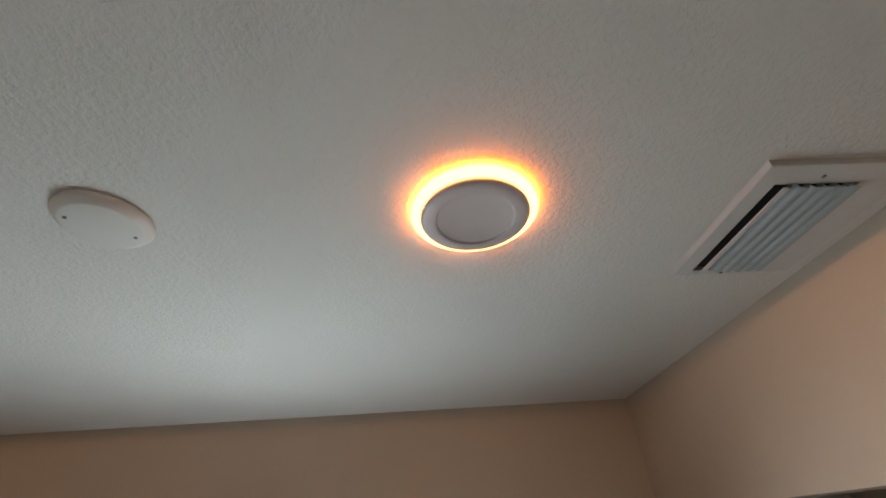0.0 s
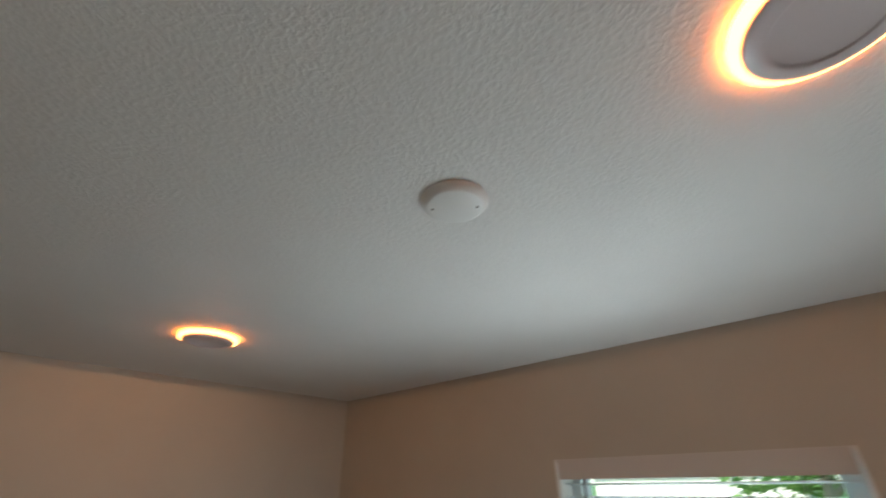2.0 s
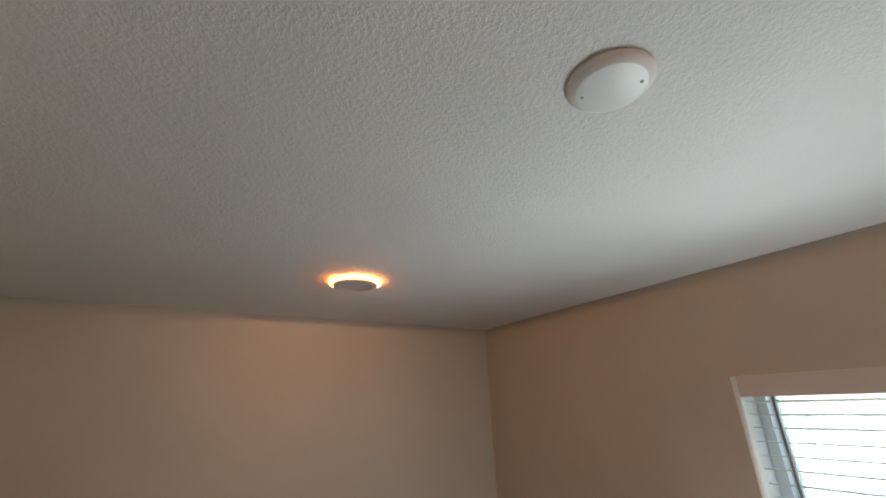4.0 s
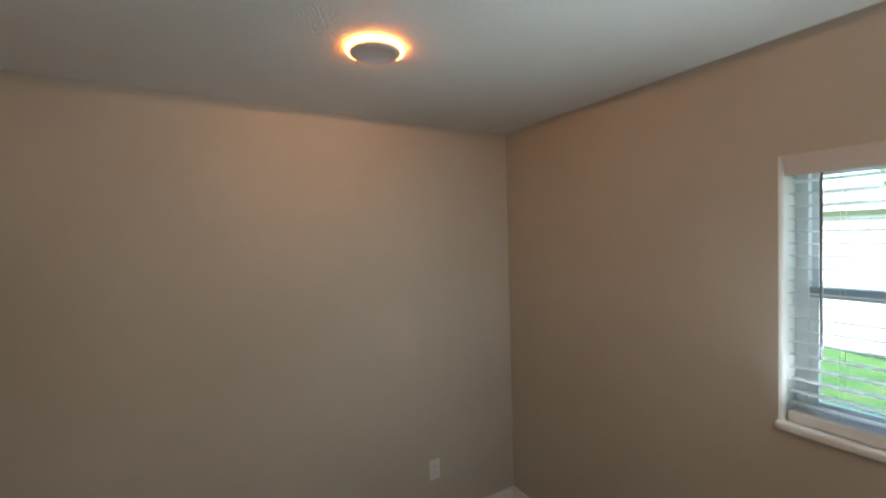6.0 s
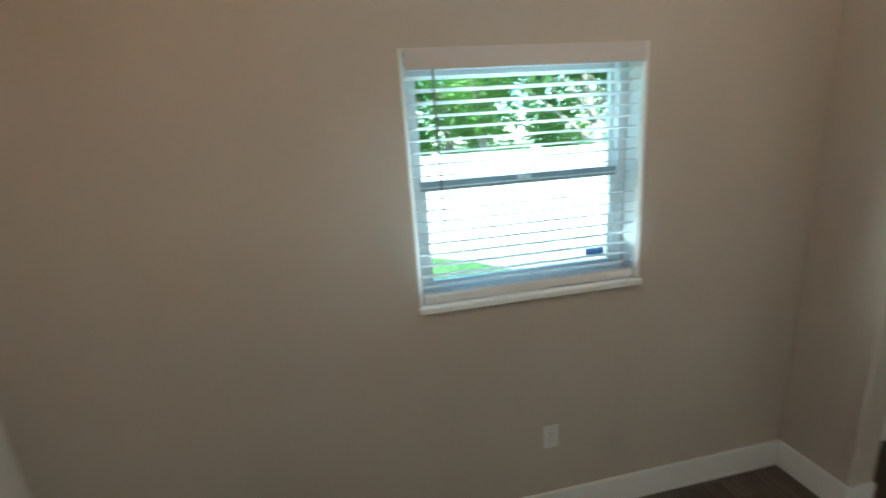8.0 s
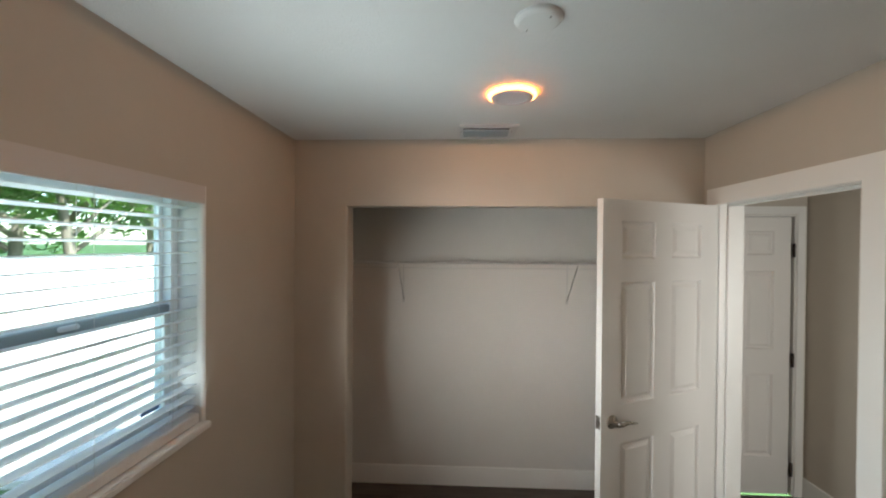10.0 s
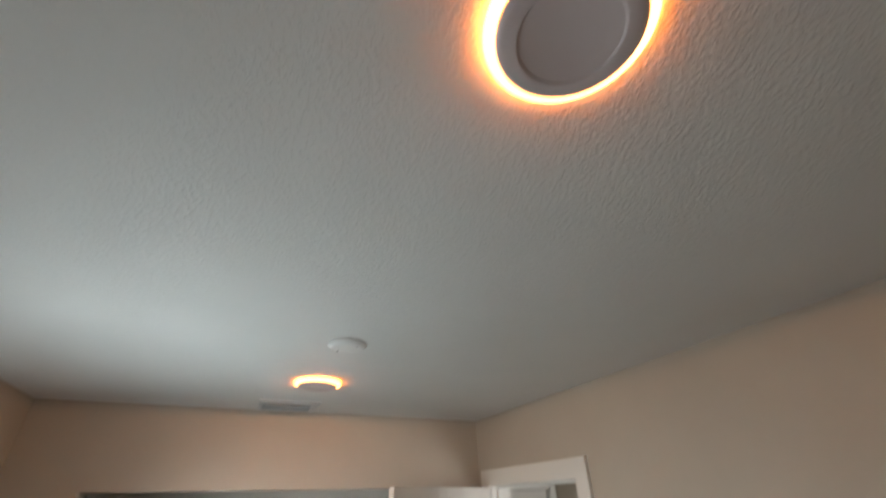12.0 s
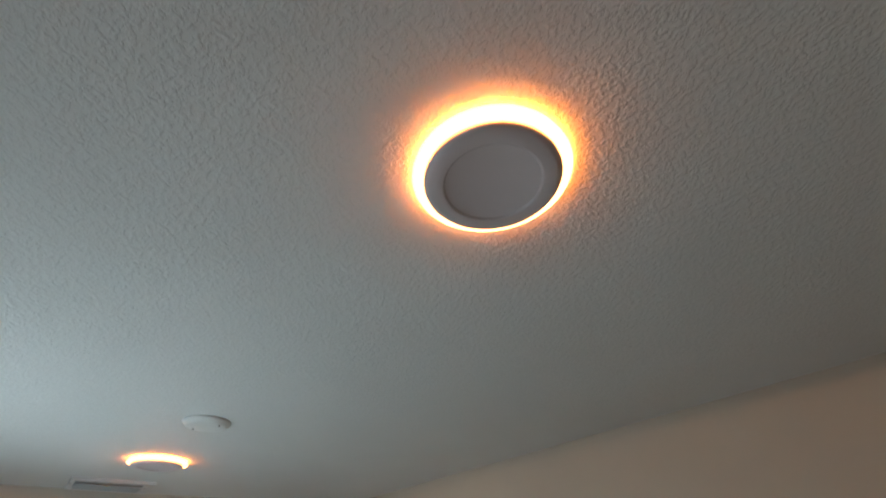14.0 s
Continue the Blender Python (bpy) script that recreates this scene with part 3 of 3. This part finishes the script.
# ---- outlets and switch ----
def outlet(at, group=""):
    o = thing("wall_outlet", "white duplex outlet low on the greige wall", "outlet", at=at, group="outlets")
    part("plate", boxes((-0.035, 0.035, -0.006, 0, -0.0575, 0.0575), bevel=0.0025), PLATE, o)
    for dz in (-0.0195, 0.0195):
        part("socket", boxes((-0.017, 0.017, -0.0085, -0.0062, dz - 0.014, dz + 0.014), bevel=0.001), PLATE, o)
        part("slot", boxes((-0.0085, -0.0065, -0.009, -0.0087, dz - 0.002, dz + 0.006), (0.0065, 0.0085, -0.009, -0.0087, dz - 0.002, dz + 0.006)), DARK, o)
    part("screw", lathe([(0.003, 0), (0.0028, 0.001), (0, 0.0014)], 10, False, True), SCREW, o, at=pose(0, -0.006, 0, 90, 0, 0))
    return o


outlet(pose(1.965, 0, 0.440))
outlet(pose(0, -0.592, 0.445, 0, 0, 90))
sw = thing("light_switch", "white two-gang rocker switch beside the door", "light switch", at=pose(2.163, SY, 1.39, 0, 0, 180))
part("plate", boxes((-0.035, 0.035, -0.006, 0, -0.0575, 0.0575), bevel=0.0025), PLATE, sw)
part("rocker", boxes((-0.0165, 0.0165, -0.010, -0.0062, -0.033, 0.033), bevel=0.002), PLATE, sw)

# ---- closet shelf ----
shelf = thing("wire_closet_shelf", "white coated wire shelf with a hanging rail, empty", "closet shelf")
SZ, SXF, SXB = 1.695, 3.60, CBX - 0.004
Y0, Y1 = SY + 0.02, -0.02
part("front_rail", tube([(SXF, Y0, SZ), (SXF, Y1, SZ)], 0.0032, 8), WIRE, shelf)
part("hanging_rail", tube([(SXF + 0.004, Y0, SZ - 0.030), (SXF + 0.004, Y1, SZ - 0.030)], 0.0032, 8), WIRE, shelf)
part("middle_rail", tube([(SXF + 0.15, Y0, SZ - 0.004), (SXF + 0.15, Y1, SZ - 0.004)], 0.0028, 8), WIRE, shelf)
part("back_rail", tube([(SXB - 0.004, Y0, SZ), (SXB - 0.004, Y1, SZ)], 0.003, 8), WIRE, shelf)
bm = bmesh.new()
n = int((Y1 - Y0) / 0.0254)
for i in range(n):
    y = Y0 + (i + 0.5) * 0.0254
    quad_box(bm, SXF, SXB, y - 0.0012, y + 0.0012, SZ + 0.0008, SZ + 0.0032)
    if i % 12 == 6:
        quad_box(bm, SXF - 0.001, SXF + 0.005, y - 0.0012, y + 0.0012, SZ - 0.030, SZ)
part("cross_wire", bm, WIRE, shelf, "close-set cross wires", kind="stuff")
for by in (-0.556, -1.782):
    br = part("shelf_bracket", tube([(CBX - 0.006, by, 1.41), (SXF + 0.02, by, SZ - 0.006)], 0.005, 8), STRUT, shelf, "slanting grey support strut")
    part("wall_strut", boxes((CBX - 0.005, CBX - 0.0005, by - 0.003, by + 0.003, 1.43, SZ), bevel=0.001), STRUT, br)
    part("wall_plate", boxes((CBX - 0.006, CBX - 0.0005, by - 0.009, by + 0.009, 1.385, 1.435), bevel=0.001), STRUT, br)
for i in range(7):
    cy = -0.15 - i * 0.32
    part("wall_clip", boxes((CBX - 0.010, CBX - 0.0005, cy - 0.008, cy + 0.008, SZ - 0.004, SZ + 0.014), bevel=0.001), WIRE, shelf)

# ---- outdoors ----
def ground_bm():
    bm = bmesh.new()
    n = 24
    xs = [-400, -60, -20] + [-10 + i for i in range(n)] + [40, 120, 400]
    ys = [-400, -60, -10] + [-2 + i * 0.9 for i in range(n)] + [40, 120, 400]
    grid = [[bm.verts.new((x, y, GROUND + (0.03 * noise.noise(Vector((x * 0.4, y * 0.4, 0))) if abs(x) < 20 and 0.4 < y < 20 else 0))) for y in ys] for x in xs]
    for i in range(len(xs) - 1):
        for j in range(len(ys) - 1):
            bm.faces.new((grid[i][j], grid[i + 1][j], grid[i + 1][j + 1], grid[i][j + 1]))
    return bm


structure("ground", ground_bm(), GRASS, "patchy sunlit lawn", "lawn")
FYL = 6.8
fence = thing("fence", "tall white vinyl privacy fence with capped posts", "fence", at=pose(0.0, FYL, GROUND, 0, 0, -12.0))
FTOP = 1.77
post_bm = lambda: boxes((-0.064, 0.064, -0.064, 0.064, -0.2, FTOP + 0.03), bevel=0.004)
cap_bm = lambda: boxes((-0.07, 0.07, -0.07, 0.07, FTOP + 0.03, FTOP + 0.05), bevel=0.006)
post_me, cap_me = to_mesh("post", post_bm(), FENCE), to_mesh("post_cap", cap_bm(), FENCE)
rail_me = to_mesh("rail", boxes((0.065, 1.765, -0.025, 0.025, 0.0, 0.14), bevel=0.004), FENCE)
board_me = to_mesh("board", boxes((0.0, 0.158, -0.011, 0.011, 0.18, FTOP - 0.14), bevel=0.003, seg=1), FENCE)
for i in range(-4, 10):
    px = i * 1.83 - 0.95
    po = new("post", post_me)
    po.parent = fence
    po.matrix_basis = pose(px, 0, 0)
    ca = new("post_cap", cap_me)
    ca.parent = po
    for rz in (0.04, FTOP - 0.14):
        ra = new("rail", rail_me)
        ra.parent = fence
        ra.matrix_basis = pose(px, 0, rz)
    for k in range(11):
        bo = new("board", board_me)
        bo.parent = fence
        bo.matrix_basis = pose(px + 0.064 + k * 0.1548, 0, 0)

bm = bmesh.new()
edge = [(0.3 + 3.8 * math.sin(a), 1.6 + 4.7 * math.cos(a)) for a in [radians(4 + i * 5) for i in range(18)]] + [(9.0, 1.0), (9.0, 5.0), (0.7, 6.6)]
lo = [bm.verts.new((px, py, GROUND - 0.05)) for px, py in edge]
hi = [bm.verts.new((px, py, GROUND + 0.05)) for px, py in edge]
bm.faces.new(hi)
for i in range(len(edge)):
    j = (i + 1) % len(edge)
    bm.faces.new((lo[i], lo[j], hi[j], hi[i]))
bmesh.ops.recalc_face_normals(bm, faces=bm.faces[:])
structure("patio", bm, CONCRETE, "pale concrete patio with a curved edge", "patio")


def leaf_cloud(center, radius, count, seed, size=0.16):
    r = random.Random(seed)
    vs, fs = [], []
    lobes = [(Vector((r.gauss(0, 0.5), r.gauss(0, 0.5), r.gauss(0, 0.42))) , r.uniform(0.28, 0.55)) for _ in range(16)]
    for _ in range(count):
        c0, lr = lobes[r.randrange(16)]
        d = Vector((r.gauss(0, 1), r.gauss(0, 1), r.gauss(0, 1))).normalized() * lr * r.uniform(0.6, 1.05)
        q = c0 + d
        p0 = Vector((center[0] + q.x * radius[0], center[1] + q.y * radius[1], center[2] + q.z * radius[2]))
        a = Vector((r.gauss(0, 1), r.gauss(0, 1), r.gauss(0, 0.5))).normalized()
        e = a.orthogonal().normalized()
        e.rotate(Matrix.Rotation(r.uniform(0, 6.28), 3, a))
        w = size * r.uniform(0.5, 1.2)
        i = len(vs)
        vs += [p0 - a * w, p0 + e * w * 0.35, p0 + a * w, p0 - e * w * 0.35]
        fs.append((i, i + 1, i + 2, i + 3))
    me = bpy.data.meshes.new("crown")
    me.from_pydata([v[:] for v in vs], [], fs)
    me.materials.append(LEAF)
    return me


def tree(x, y, height, spread, seed, lean=0.2, thick=0.16, low=1.3):
    r = random.Random(seed)
    tr_ = thing("tree", "broad-leaved tree with a pale trunk behind the fence", "tree", at=pose(x, y, GROUND), group="trees behind the fence")
    pts = [(0, 0, -0.2), (lean * 0.15, 0.02, 0.8), (lean * 0.5, 0.05, 1.9), (lean, 0.1, 3.0), (lean * 1.6, 0.1, height * 0.75)]
    part("trunk", tube(pts, thick, 12, [thick * 1.3, thick, thick * 0.88, thick * 0.7, thick * 0.3]), BARK, tr_, smooth=True)
    for k in range(5):
        a = r.uniform(0, 6.28)
        z = 1.7 + 0.45 * k
        part("limb", tube([(lean * 0.5, 0.05, z), (lean * 0.5 + math.cos(a) * spread * 0.35, math.sin(a) * spread * 0.35, z + 0.6), (lean * 0.5 + math.cos(a) * spread * 0.8, math.sin(a) * spread * 0.8, z + 1.3)], 0.05, 8, [thick * 0.5, thick * 0.35, 0.02]), BARK, tr_, smooth=True)
    crown = new("crown", leaf_cloud((lean, 0, (height + low) / 2), (spread, spread, (height - low) / 1.6), 5200, seed))
    crown.parent = tr_
    tagged(crown, "dense green crown with gaps", kind="stuff")


tree(7.0, 7.6, 6.0, 1.9, 11, -0.5, 0.13, 3.3)
tree(7.52, 7.7, 6.0, 1.8, 12, 0.12, 0.12, 3.4)
tree(10.9, 8.9, 6.0, 2.0, 15, -0.3, 0.14, 2.6)
tree(4.6, 10.2, 5.0, 2.1, 13, 0.3, 0.12, 1.7)
tree(1.6, 11.5, 4.8, 1.9, 14, 0.2, 0.12, 1.7)
tree(12.5, 12.5, 5.8, 2.6, 16, 0.3, 0.18, 1.3)
tree(8.2, 13.0, 6.2, 2.8, 17, 0.1, 0.18, 1.3)
tree(4.6, 14.5, 5.8, 2.6, 18, 0.1, 0.18, 1.6)
tree(15.5, 10.5, 6.0, 2.6, 19, 0.1, 0.18, 1.3)

house = thing("neighbour_house", "low tan stucco house with grey shingle roof beyond the fence", "house", at=pose(-4.0, 26.0, GROUND))
part("wall", boxes((-6, 4.2, 0, 7, 0, 2.6)), STUCCO, house)
bm = bmesh.new()
v = [bm.verts.new(q) for q in ((-6.5, -0.5, 2.6), (4.7, -0.5, 2.6), (4.7, 7.5, 2.6), (-6.5, 7.5, 2.6), (-3.5, 3.5, 4.1), (1.7, 3.5, 4.1))]
for f in ((0, 1, 5, 4), (1, 2, 5), (2, 3, 4, 5), (3, 0, 4), (3, 2, 1, 0)):
    bm.faces.new([v[i] for i in f])
part("roof", bm, SHINGLE, house)

# ---- floor planks ----
floor = structure("floor", boxes((0, CBX, HY, 0, GROUND + 0.005, -0.003)), SUBFLOOR, "dark grey-brown wood-look plank floor", "floor")
PW, PL = 0.178, 1.22
plank_cache = {}
rng = random.Random(9)
col_i = 0
x = 0.0
while x < CBX - 0.005:
    x1 = min(x + PW, CBX)
    y = HY - rng.uniform(0, PL)
    while y < -0.001:
        y0, y1 = max(y, HY), min(y + PL, 0)
        y += PL
        if y1 - y0 < 0.02:
            continue
        key = (round(x1 - x, 4), round(y1 - y0, 4))
        if key not in plank_cache:
            bm = bmesh.new()
            w, l = key[0] / 2 - 0.0004, key[1] / 2 - 0.0004
            rings = [[bm.verts.new(q) for q in ((-w + i, -l + i, z), (w - i, -l + i, z), (w - i, l - i, z), (-w + i, l - i, z))] for i, z in ((0, -0.003), (0, -0.0008), (0.0012, 0.0))]
            for a, c2 in zip(rings, rings[1:]):
                for k in range(4):
                    j = (k + 1) % 4
                    bm.faces.new((a[k], a[j], c2[j], c2[k]))
            bm.faces.new(rings[-1])
            plank_cache[key] = to_mesh("plank", bm, FLOOR)
        pk = new("plank", plank_cache[key])
        pk.location = ((x + x1) / 2, (y0 + y1) / 2, 0)
        pk.parent = floor
    x = x1
